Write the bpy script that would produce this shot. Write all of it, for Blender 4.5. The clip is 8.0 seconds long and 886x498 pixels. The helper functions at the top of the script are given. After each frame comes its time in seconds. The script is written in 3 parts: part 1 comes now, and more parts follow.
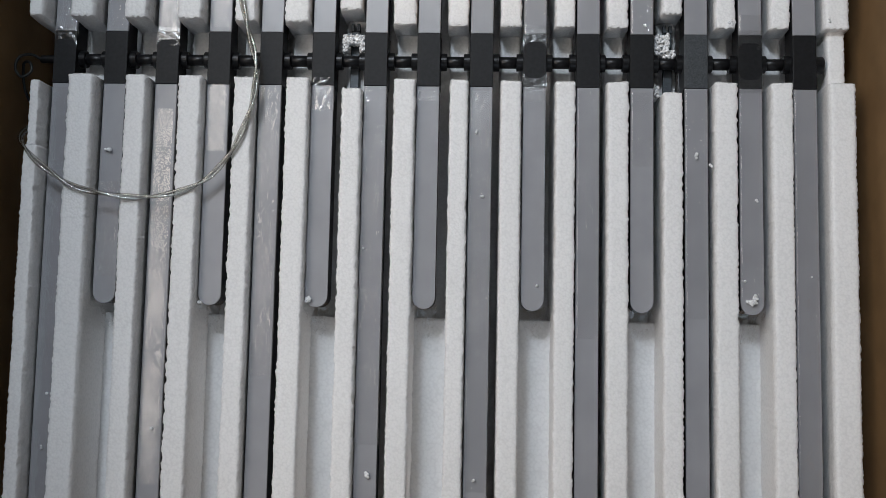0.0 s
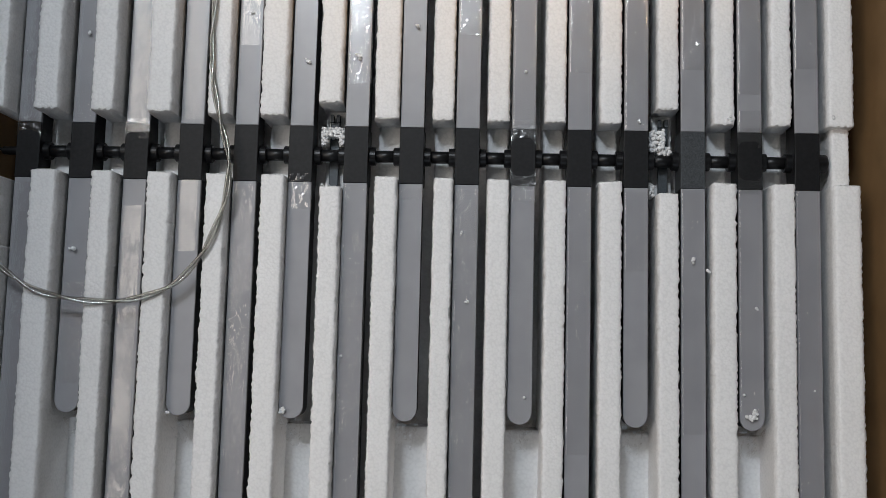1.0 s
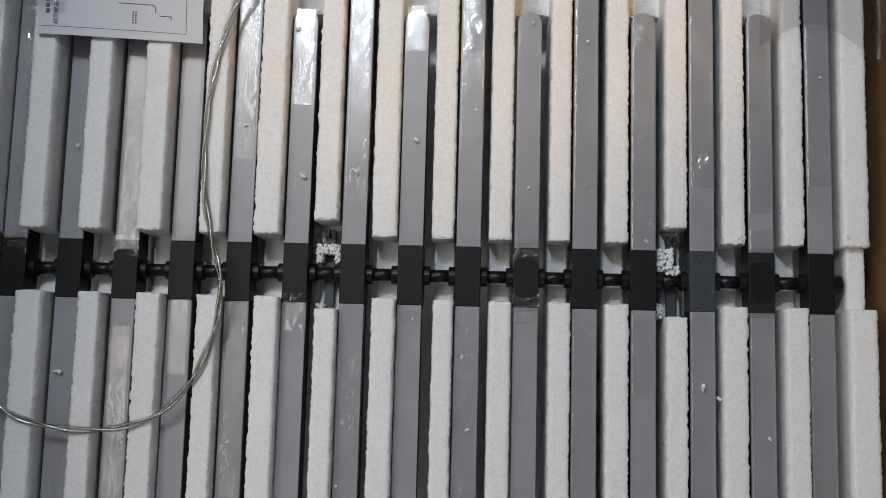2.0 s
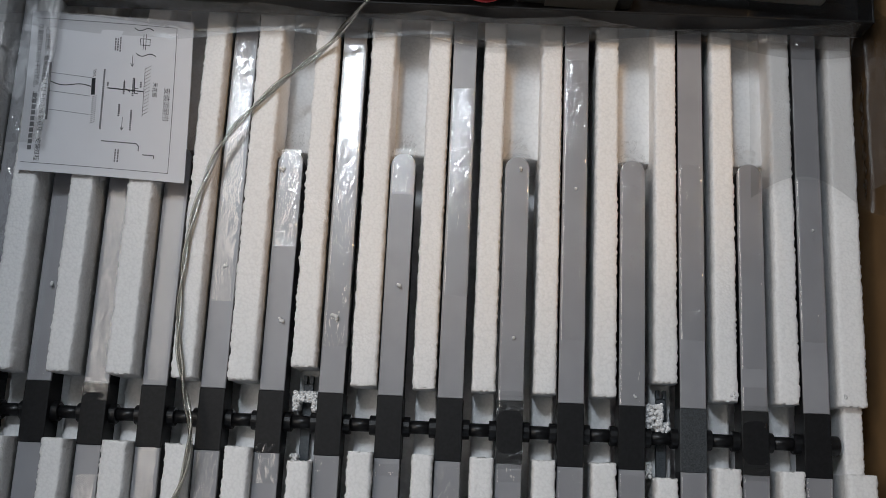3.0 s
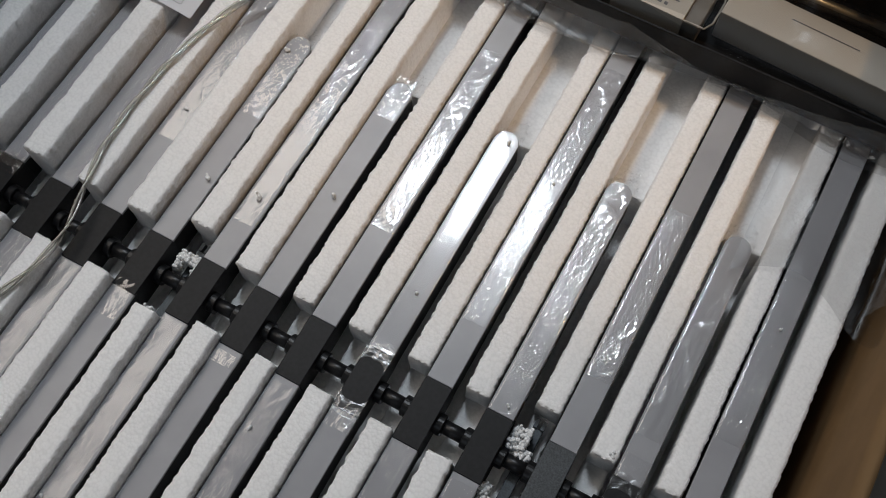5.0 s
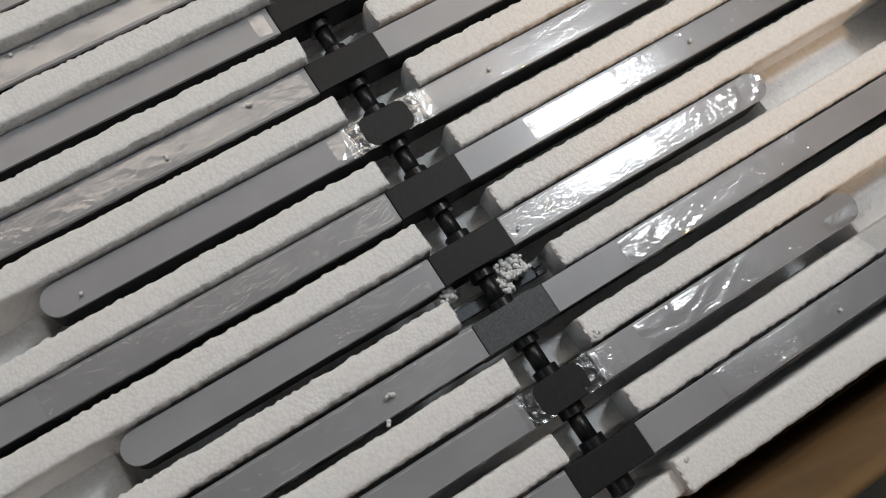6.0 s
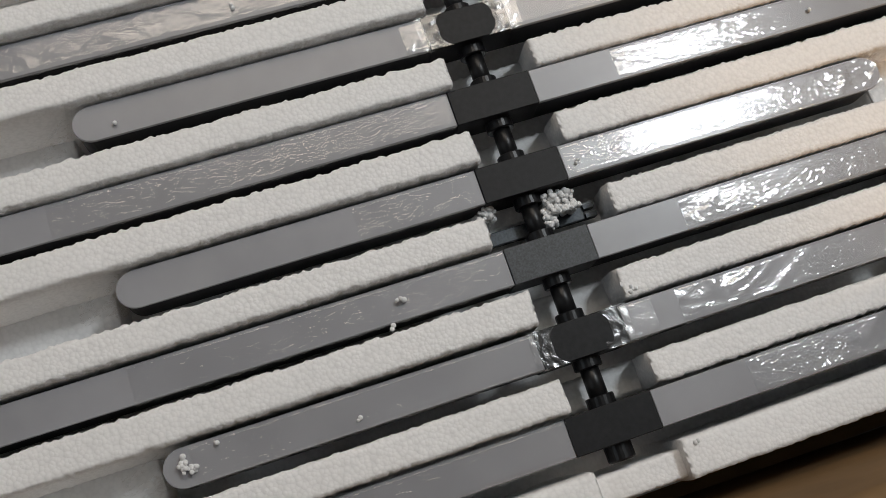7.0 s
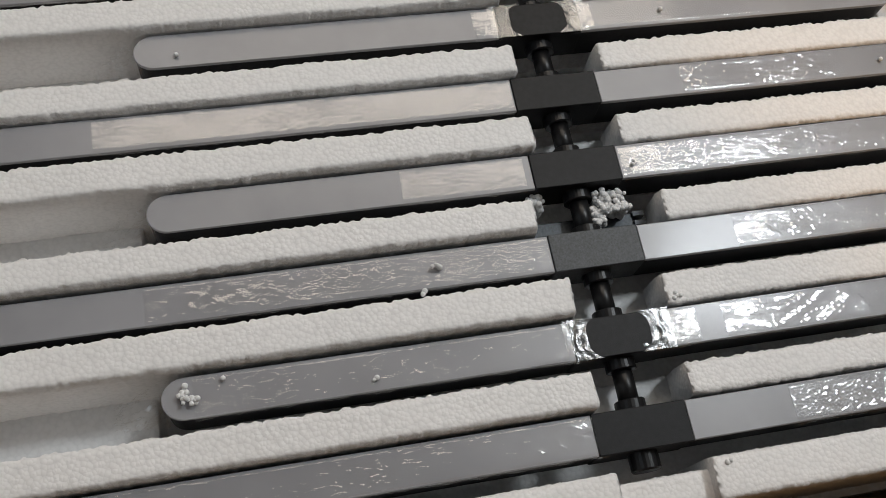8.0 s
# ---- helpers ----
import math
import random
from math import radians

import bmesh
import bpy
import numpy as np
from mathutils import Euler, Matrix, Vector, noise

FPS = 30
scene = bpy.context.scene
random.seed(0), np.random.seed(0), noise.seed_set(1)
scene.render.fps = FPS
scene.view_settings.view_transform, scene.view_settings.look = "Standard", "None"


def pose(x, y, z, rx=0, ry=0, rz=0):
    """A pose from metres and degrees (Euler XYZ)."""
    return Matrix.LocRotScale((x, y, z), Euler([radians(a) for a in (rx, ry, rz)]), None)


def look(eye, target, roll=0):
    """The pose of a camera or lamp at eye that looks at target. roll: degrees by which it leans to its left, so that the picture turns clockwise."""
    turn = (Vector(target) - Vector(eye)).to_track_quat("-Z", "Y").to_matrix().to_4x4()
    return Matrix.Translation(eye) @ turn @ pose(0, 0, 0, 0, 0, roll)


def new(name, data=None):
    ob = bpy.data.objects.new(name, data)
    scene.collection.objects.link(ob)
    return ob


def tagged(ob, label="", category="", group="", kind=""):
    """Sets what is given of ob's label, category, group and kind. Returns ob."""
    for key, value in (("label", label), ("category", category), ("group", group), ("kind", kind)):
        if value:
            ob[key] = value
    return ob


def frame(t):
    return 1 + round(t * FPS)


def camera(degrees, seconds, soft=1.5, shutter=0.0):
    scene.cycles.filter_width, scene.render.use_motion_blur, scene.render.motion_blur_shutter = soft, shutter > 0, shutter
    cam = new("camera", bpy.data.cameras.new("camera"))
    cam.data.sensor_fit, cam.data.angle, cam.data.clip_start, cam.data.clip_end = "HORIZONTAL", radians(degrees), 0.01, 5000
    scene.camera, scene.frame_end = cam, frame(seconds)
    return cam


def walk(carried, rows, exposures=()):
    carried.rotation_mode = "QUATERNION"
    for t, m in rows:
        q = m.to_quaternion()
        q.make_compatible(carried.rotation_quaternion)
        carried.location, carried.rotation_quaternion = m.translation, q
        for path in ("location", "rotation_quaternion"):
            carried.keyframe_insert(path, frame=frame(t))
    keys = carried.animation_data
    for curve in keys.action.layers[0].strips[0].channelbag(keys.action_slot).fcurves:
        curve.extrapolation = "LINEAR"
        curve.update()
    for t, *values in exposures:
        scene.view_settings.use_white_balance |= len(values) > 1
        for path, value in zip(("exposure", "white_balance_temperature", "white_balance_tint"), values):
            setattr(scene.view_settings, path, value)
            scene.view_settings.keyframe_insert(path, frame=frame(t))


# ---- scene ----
cam = camera(48.8, 8.0, soft=0.6)
PATH = [
    (0, (0.056, -0.266, 0.9), (-0.03, -0.075, -1.089), -23.2),
    (0.5, (0.06, -0.223, 0.879), (-0.021, -0.028, -1.11), -21.3),
    (1, (0.064, -0.175, 0.86), (-0.014, 0.036, -1.127), -19.0),
    (2.5, (0.066, -0.046, 0.828), (-0.026, 0.266, -1.145), -15.0),
    (3, (0.079, -0.032, 0.819), (-0.018, 0.407, -1.13), -10.1),
    (3.5, (0.111, -0.032, 0.819), (-0.013, 0.527, -1.097), -8.8),
    (4, (0.132, -0.065, 0.818), (-0.008, 0.6, -1.063), -6.6),
    (4.2, (0.15, -0.077, 0.81), (-0.007, 0.613, -1.061), -6.6),
    (5.3, (0.296, -0.145, 0.644), (-0.226, 0.483, -1.182), -0.6),
    (5.5, (0.303, -0.138, 0.619), (-0.196, 0.425, -1.234), 3.6),
    (6, (0.312, -0.159, 0.572), (-0.095, 0.322, -1.327), 18.1),
    (6.5, (0.331, -0.154, 0.55), (-0.092, 0.229, -1.367), 17.7),
    (7, (0.347, -0.147, 0.53), (-0.083, 0.177, -1.396), 19.0),
    (7.5, (0.374, -0.147, 0.522), (-0.134, 0.135, -1.392), 15.8),
    (8, (0.425, -0.177, 0.48), (-0.285, 0.179, -1.355), 17.5),
]
walk(cam, [(t, look(eye, target, roll)) for t, eye, target, roll in PATH],
     [(0.0, 0.24, 6000, 10), (1.0, 0.12, 6100, 10), (2.5, -0.08, 6100, 10), (4.0, -0.22, 5900, 10), (5.5, -0.05, 6300, 10), (6.5, 0.02, 6450, 10), (8.0, 0.12, 6450, 10)])

# ---- light ----
world = bpy.data.worlds.new("world")
scene.world = world
world.use_nodes = True
world.node_tree.nodes["Background"].inputs[0].default_value = (0.75, 0.85, 1.0, 1)
world.node_tree.nodes["Background"].inputs[1].default_value = 0.3


def area(name, eye, target, size, power, color):
    lamp = bpy.data.lights.new(name, "AREA")
    lamp.shape, lamp.size, lamp.energy, lamp.color = "SQUARE", size, power, color
    ob = new(name, lamp)
    ob.matrix_world = look(eye, target)
    return ob


globe = bpy.data.lights.new("ceiling_globe_light", "POINT")
globe.shadow_soft_size, globe.energy, globe.color = 0.19, 68, (0.9, 0.96, 1.0)
new("ceiling_globe_light", globe).location = (-0.45, 1.2, 2.2)
# Added overhead fill, no such panel known; gives the bars a soft sheen
area("overhead_fill_light", (-1.15, 0.25, 2.42), (-0.3, 0.1, 0), 2.0, 38, (1.0, 0.88, 0.75))
# Added warm spot, source unseen; narrow cone keeps its pool at the north slots
spot = bpy.data.lights.new("warm_patch_spot", "SPOT")
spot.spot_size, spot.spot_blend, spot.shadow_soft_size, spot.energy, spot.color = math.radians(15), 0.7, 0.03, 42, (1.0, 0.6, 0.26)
new("warm_patch_spot", spot).matrix_world = look((1.5, 0.85, 1.75), (0.1, 0.33, 0.0))
# Added cool fill from the south, where the room has no window
area("south_fill_light", (0.2, -2.3, 1.7), (0, 0, 0.4), 1.3, 5, (0.8, 0.9, 1.0))


# ---- materials ----
def material(name, color, rough=0.5, metal=0.0, spec=0.5, vary=0.12, scale=40.0, bump=0.0, bump_scale=400.0, dirt=None, dirt_scale=6.0, coat=0.0, voronoi=False, depth=0.001):
    m = bpy.data.materials.new(name)
    m.use_nodes = True
    n, l = m.node_tree.nodes, m.node_tree.links
    b = n["Principled BSDF"]
    b.inputs["Roughness"].default_value = rough
    b.inputs["Metallic"].default_value = metal
    b.inputs["Specular IOR Level"].default_value = spec
    b.inputs["Coat Weight"].default_value = coat
    b.inputs["Coat Roughness"].default_value = 0.12
    co = n.new("ShaderNodeTexCoord")
    no = n.new("ShaderNodeTexNoise")
    no.inputs["Scale"].default_value = scale
    no.inputs["Detail"].default_value = 5
    l.new(co.outputs["Object"], no.inputs["Vector"])
    ramp = n.new("ShaderNodeValToRGB")
    ramp.color_ramp.elements[0].position, ramp.color_ramp.elements[1].position = 0.3, 0.7
    ramp.color_ramp.elements[0].color = (*[c * (1 - vary) for c in color], 1)
    ramp.color_ramp.elements[1].color = (*[min(1, c * (1 + vary)) for c in color], 1)
    l.new(no.outputs["Fac"], ramp.inputs["Fac"])
    out = ramp.outputs["Color"]
    if dirt:
        big = n.new("ShaderNodeTexNoise")
        big.inputs["Scale"].default_value = dirt_scale
        big.inputs["Detail"].default_value = 6
        l.new(co.outputs["Object"], big.inputs["Vector"])
        fac = n.new("ShaderNodeMapRange")
        fac.inputs["From Min"].default_value, fac.inputs["From Max"].default_value = 0.5, 0.75
        fac.inputs["To Max"].default_value = 0.5
        l.new(big.outputs["Fac"], fac.inputs["Value"])
        mix = n.new("ShaderNodeMixRGB")
        l.new(fac.outputs["Result"], mix.inputs["Fac"])
        l.new(out, mix.inputs["Color1"])
        mix.inputs["Color2"].default_value = (*dirt, 1)
        out = mix.outputs["Color"]
    l.new(out, b.inputs["Base Color"])
    if bump:
        bp = n.new("ShaderNodeBump")
        bp.inputs["Strength"].default_value = bump
        bp.inputs["Distance"].default_value = depth
        if voronoi:
            v = n.new("ShaderNodeTexVoronoi")
            v.feature = "F1"
            v.inputs["Scale"].default_value = bump_scale
            l.new(co.outputs["Object"], v.inputs["Vector"])
            inv = n.new("ShaderNodeMath")
            inv.operation = "SUBTRACT"
            inv.inputs[0].default_value = 1.0
            l.new(v.outputs["Distance"], inv.inputs[1])
            l.new(inv.outputs[0], bp.inputs["Height"])
            seam = n.new("ShaderNodeMapRange")
            seam.inputs["From Min"].default_value, seam.inputs["From Max"].default_value = 0.42, 0.8
            seam.inputs["To Min"].default_value, seam.inputs["To Max"].default_value = 1.0, 0.93
            l.new(v.outputs["Distance"], seam.inputs["Value"])
            tone = n.new("ShaderNodeMixRGB")
            tone.blend_type = "MULTIPLY"
            tone.inputs["Fac"].default_value = 1.0
            l.new(out, tone.inputs["Color1"])
            l.new(seam.outputs["Result"], tone.inputs["Color2"])
            l.new(tone.outputs["Color"], b.inputs["Base Color"])
        else:
            v = n.new("ShaderNodeTexNoise")
            v.inputs["Scale"].default_value = bump_scale
            v.inputs["Detail"].default_value = 3
            l.new(co.outputs["Object"], v.inputs["Vector"])
            l.new(v.outputs["Fac"], bp.inputs["Height"])
        l.new(bp.outputs["Normal"], b.inputs["Normal"])
    return m


def clear(name, gloss, tint, rough, bump, bump_scale, stretch=(1, 1, 1), depth=0.002):
    """Thin clear plastic: mostly see-through, with a wrinkled gloss."""
    m = bpy.data.materials.new(name)
    m.use_nodes = True
    n, l = m.node_tree.nodes, m.node_tree.links
    n.remove(n["Principled BSDF"])
    tr, gl, mix = n.new("ShaderNodeBsdfTransparent"), n.new("ShaderNodeBsdfGlossy"), n.new("ShaderNodeMixShader")
    tr.inputs["Color"].default_value = (*tint, 1)
    gl.inputs["Color"].default_value = (1, 1, 1, 1)
    gl.inputs["Roughness"].default_value = rough
    mix.inputs[0].default_value = gloss
    l.new(tr.outputs[0], mix.inputs[1])
    l.new(gl.outputs[0], mix.inputs[2])
    co, mp, no, bp = n.new("ShaderNodeTexCoord"), n.new("ShaderNodeMapping"), n.new("ShaderNodeTexNoise"), n.new("ShaderNodeBump")
    mp.inputs["Scale"].default_value = stretch
    no.inputs["Scale"].default_value = bump_scale
    if name.endswith("clear_film") and "smooth" not in name:
        no.noise_type = "RIDGED_MULTIFRACTAL"
    no.inputs["Detail"].default_value = 4
    no.inputs["Distortion"].default_value = 1.5
    bp.inputs["Strength"].default_value, bp.inputs["Distance"].default_value = bump, depth
    l.new(co.outputs["Object"], mp.inputs[0])
    l.new(mp.outputs[0], no.inputs["Vector"])
    l.new(no.outputs["Fac"], bp.inputs["Height"])
    if name.endswith("clear_film"):
        # wrinkles gather in patches, with smooth stretches between
        big, band = n.new("ShaderNodeTexNoise"), n.new("ShaderNodeMapRange")
        big.inputs["Scale"].default_value = 26
        band.inputs["From Min"].default_value, band.inputs["From Max"].default_value = 0.42, 0.6
        band.inputs["To Min"].default_value, band.inputs["To Max"].default_value = 0.3 * bump, bump
        l.new(mp.outputs[0], big.inputs["Vector"])
        l.new(big.outputs["Fac"], band.inputs["Value"])
        l.new(band.outputs["Result"], bp.inputs["Strength"])
    l.new(bp.outputs["Normal"], gl.inputs["Normal"])
    l.new(mix.outputs[0], n["Material Output"].inputs[0])
    return m


FOAM = material("foam", (0.945, 0.928, 0.915), 0.5, spec=0.4, vary=0.02, scale=250, bump=0.45, bump_scale=430, voronoi=True, dirt=(0.9, 0.895, 0.885), dirt_scale=9, depth=0.0007)
FOAM_SKIN = material("smooth_foam", (0.87, 0.87, 0.87), 0.6, spec=0.35, vary=0.03, scale=60, bump=0.3, bump_scale=340, voronoi=True, dirt=(0.82, 0.81, 0.79), dirt_scale=14, depth=0.0008)
BLACK = material("black_powder_coat", (0.009, 0.009, 0.010), 0.5, spec=0.25, vary=0.3, scale=300, bump=0.15, bump_scale=1500, depth=0.0003)
BLACK_GLOSS = material("black_anodised", (0.008, 0.008, 0.009), 0.36, spec=0.35, vary=0.3, scale=200)
DIFFUSER = material("satin_acrylic", (0.32, 0.32, 0.338), 0.36, spec=0.55, vary=0.06, scale=30, bump=0.05, bump_scale=60, dirt=(0.37, 0.368, 0.38), dirt_scale=18, coat=0.18)
BRACKET = material("grey_painted_steel", (0.06, 0.07, 0.08), 0.5, metal=0.4, vary=0.3, scale=700)
SLEEVE_WORN = material("speckled_grey_powder_coat", (0.045, 0.05, 0.055), 0.5, spec=0.5, vary=0.55, scale=900, bump=0.2, bump_scale=1500, depth=0.0003)
CARTON = material("brown_cardboard", (0.22, 0.135, 0.062), 0.8, spec=0.2, vary=0.12, scale=25, bump=0.2, bump_scale=120, dirt=(0.17, 0.10, 0.047), dirt_scale=8)
PAPER = material("white_paper", (0.74, 0.74, 0.77), 0.7, spec=0.3, vary=0.02, scale=20, bump=0.05, bump_scale=60)
INK = material("black_ink", (0.03, 0.03, 0.035), 0.7, spec=0.2, vary=0.2, scale=300)
GREY_INK = material("grey_ink", (0.16, 0.16, 0.17), 0.7, spec=0.2, vary=0.2, scale=300)
WHITE_CARD = material("white_card", (0.55, 0.52, 0.46), 0.6, spec=0.3, vary=0.04, scale=30, dirt=(0.46, 0.43, 0.38), dirt_scale=12)
PSU_METAL = material("pale_sheet_metal", (0.42, 0.39, 0.34), 0.42, metal=0.3, vary=0.08, scale=60)
DRIVER_BODY = material("grey_driver_shell", (0.20, 0.19, 0.17), 0.5, vary=0.1, scale=60)
YELLOW = material("yellow_sticker", (0.75, 0.55, 0.03), 0.5, vary=0.05)
RED = material("red_wire_sheath", (0.42, 0.02, 0.03), 0.4, vary=0.1)
DARK_WIRE = material("black_wire_sheath", (0.012, 0.012, 0.012), 0.4)
COPPER = material("silver_wire_core", (0.55, 0.55, 0.52), 0.35, metal=0.9, vary=0.2, scale=300)
ALU = material("brushed_aluminium", (0.6, 0.6, 0.58), 0.3, metal=0.9, vary=0.1, scale=120)
# Wall paint kept dark to cut light bounced onto the foam
WALLPAINT = material("darkened_wall_paint", (0.26, 0.25, 0.235), 0.8, vary=0.03, scale=5)
FLOORMAT = material("grey_floor_tile", (0.25, 0.24, 0.22), 0.5, vary=0.1, scale=8)
FILM = clear("clear_film", 0.11, (1.0, 1.0, 1.0), 0.07, 0.55, 270, (1, 0.45, 1), 0.001)
FILM_FINE = clear("fine_clear_film", 0.085, (1.0, 1.0, 1.0), 0.07, 0.6, 300, (1, 0.45, 1), 0.001)
FILM_SMOOTH = clear("smooth_clear_film", 0.04, (1.0, 1.0, 1.0), 0.08, 0.4, 80, (1, 0.5, 1), 0.001)
# Grey tint in the clear bag also stands in for shade over the foam
BAG = clear("clear_bag", 0.02, (0.84, 0.84, 0.84), 0.28, 0.6, 55, (1, 0.6, 1), 0.002)
HAZY = clear("hazy_bag", 0.12, (0.88, 0.88, 0.88), 0.22, 1.0, 90, (1, 0.45, 1), 0.004)
CUFF = clear("frosted_film", 0.12, (0.95, 0.95, 0.95), 0.2, 0.35, 110)
CABLE = clear("clear_cable_sheath", 0.16, (0.78, 0.78, 0.76), 0.1, 0.2, 200)


# ---- helpers for building ----
def thing(name, label, category, group=""):
    return tagged(new(name), label, category, group)


def mesh_of(name, bm, mat, smooth=False):
    me = bpy.data.meshes.new(name)
    bm.normal_update()
    bm.to_mesh(me)
    bm.free()
    me.materials.append(mat)
    if smooth:
        me.polygons.foreach_set("use_smooth", [True] * len(me.polygons))
    return me


def part(name, bm, mat, parent, label="", smooth=False):
    ob = new(name, mesh_of(name, bm, mat, smooth))
    ob.parent = parent
    if label:
        tagged(ob, label)
    return ob


def box(x0, x1, y0, y1, z0, z1, bevel=0.0, bm=None, m=None):
    bm = bm or bmesh.new()
    v = [bm.verts.new((x, y, z)) for x in (x0, x1) for y in (y0, y1) for z in (z0, z1)]
    fs = [bm.faces.new([v[i] for i in q]) for q in ((0, 1, 3, 2), (4, 6, 7, 5), (0, 4, 5, 1), (2, 3, 7, 6), (0, 2, 6, 4), (1, 5, 7, 3))]
    if bevel:
        es = list({e for f in fs for e in f.edges})
        bmesh.ops.bevel(bm, geom=es, offset=bevel, segments=2, affect="EDGES", profile=0.5)
    if m is not None:
        bmesh.ops.transform(bm, matrix=m, verts=bm.verts)
    return bm


def lathe_x(profile, y, z, seg=28, bm=None):
    """A turned form about an axis along x, from (x, radius) pairs."""
    bm = bm or bmesh.new()
    rings = [[bm.verts.new((x, y + r * math.cos(a * math.tau / seg), z + r * math.sin(a * math.tau / seg))) for a in range(seg)] for x, r in profile]
    for p, q in zip(rings, rings[1:]):
        for a in range(seg):
            bm.faces.new((p[a], q[a], q[(a + 1) % seg], p[(a + 1) % seg]))
    bm.faces.new(rings[0])
    bm.faces.new(rings[-1][::-1])
    return bm


def tube(points, r, seg=10, bm=None):
    """A round tube along a line of points."""
    bm = bm or bmesh.new()
    pts = [Vector(p) for p in points]
    rings = []
    for i, p in enumerate(pts):
        d = (pts[min(i + 1, len(pts) - 1)] - pts[max(i - 1, 0)]).normalized()
        u = d.cross(Vector((0, 0, 1)))
        u = u.normalized() if u.length > 1e-4 else Vector((1, 0, 0))
        w = d.cross(u)
        rings.append([bm.verts.new(p + r * (math.cos(a * math.tau / seg) * u + math.sin(a * math.tau / seg) * w)) for a in range(seg)])
    for p, q in zip(rings, rings[1:]):
        for a in range(seg):
            bm.faces.new((p[a], q[a], q[(a + 1) % seg], p[(a + 1) % seg]))
    bm.faces.new(rings[0])
    bm.faces.new(rings[-1][::-1])
    return bm


def smooth_line(points, n):
    """Points on a Catmull-Rom line through the given ones."""
    p = [Vector(q) for q in points]
    p = [2 * p[0] - p[1]] + p + [2 * p[-1] - p[-2]]
    out = []
    for i in range(1, len(p) - 2):
        for k in range(n):
            t = k / n
            out.append(0.5 * (2 * p[i] + (p[i + 1] - p[i - 1]) * t + (2 * p[i - 1] - 5 * p[i] + 4 * p[i + 1] - p[i + 2]) * t * t + (3 * p[i] - p[i - 1] - 3 * p[i + 1] + p[i + 2]) * t ** 3))
    out.append(p[-2])
    return out


def prism(outline, z0, z1, bevel=0.0):
    """An upright prism over an outline of (x, y) points."""
    bm = bmesh.new()
    lo = [bm.verts.new((x, y, z0)) for x, y in outline]
    hi = [bm.verts.new((x, y, z1)) for x, y in outline]
    k = len(outline)
    bm.faces.new(lo[::-1])
    top = bm.faces.new(hi)
    for i in range(k):
        bm.faces.new((lo[i], lo[(i + 1) % k], hi[(i + 1) % k], hi[i]))
    if bevel:
        bmesh.ops.bevel(bm, geom=list(top.edges), offset=bevel, segments=2, affect="EDGES", profile=0.5)
    return bm


def sheet(nx, ny, at):
    """A grid of nx by ny cells; at(u, v) gives each point."""
    bm = bmesh.new()
    g = [[bm.verts.new(at(i / nx, j / ny)) for j in range(ny + 1)] for i in range(nx + 1)]
    for i in range(nx):
        for j in range(ny):
            bm.faces.new((g[i][j], g[i + 1][j], g[i + 1][j + 1], g[i][j + 1]))
    return bm


def steps(table, i):
    """Straight-line steps between (i, value) pairs."""
    for (a, p), (b, q) in zip(table, table[1:]):
        if i <= b:
            return p + (q - p) * max(0, (i - a)) / (b - a)
    return table[-1][1]


# ---- room and carton ----
def slab(name, x0, x1, y0, y1, z0, z1, mat, label):
    ob = new(name, mesh_of(name, box(x0, x1, y0, y1, z0, z1), mat))
    return tagged(ob, label, name.split("_")[0], "", "structure")


# Unseen shell added to close the room; dark walls and ceiling limit bounce
slab("floor", -2.6, 2.6, -2.6, 2.6, -0.3, -0.14, FLOORMAT, "grey tiled floor of the room under the carton")
slab("ceiling", -2.6, 2.6, -2.6, 2.6, 2.5, 2.6, WALLPAINT, "plain grey ceiling of the room, out of view")
slab("wall_north", -2.6, 2.6, 2.5, 2.6, -0.14, 2.5, WALLPAINT, "plain grey room wall, out of view")
slab("wall_south", -2.6, 2.6, -2.6, -2.5, -0.14, 2.5, WALLPAINT, "plain grey room wall, out of view")
slab("wall_east", 2.5, 2.6, -2.5, 2.5, -0.14, 2.5, WALLPAINT, "plain grey room wall, out of view")
slab("wall_west", -2.6, -2.5, -2.5, 2.5, -0.14, 2.5, WALLPAINT, "plain grey room wall, out of view")

CX0, CX1, CY0, CY1, CZ = -0.402, 0.412, -0.53, 0.53, 0.16
carton = thing("carton", "open brown corrugated cardboard carton holding white foam packing", "carton")


def carton_wall(x0, x1, y0, y1, along, top=CZ, rise=0.0):
    """One carton wall, with a slight bulge and waves."""
    n, m = 60, 12

    def at(u, v, off):
        s = noise.noise((u * 3, v * 2, x0 * 9 + y0 * 7)) * 0.004 + noise.noise((u * 14, v * 5, x0 + y0)) * 0.0008
        x = x0 + (x1 - x0) * (u if along == "x" else off) + (0 if along == "x" else s)
        y = y0 + (y1 - y0) * (u if along == "y" else off) + (0 if along == "y" else s)
        return (x, y, -0.13 + v * (top + rise * max(0.0, (y - 0.15) / 0.38) + 0.13))
    bm = bmesh.new()
    a = [[bm.verts.new(at(i / n, j / m, 0)) for j in range(m + 1)] for i in range(n + 1)]
    b = [[bm.verts.new(at(i / n, j / m, 1)) for j in range(m + 1)] for i in range(n + 1)]
    for i in range(n):
        for j in range(m):
            bm.faces.new((a[i][j], a[i + 1][j], a[i + 1][j + 1], a[i][j + 1]))
            bm.faces.new((b[i][j], b[i][j + 1], b[i + 1][j + 1], b[i + 1][j]))
        bm.faces.new((a[i][m], a[i + 1][m], b[i + 1][m], b[i][m]))
    return bm


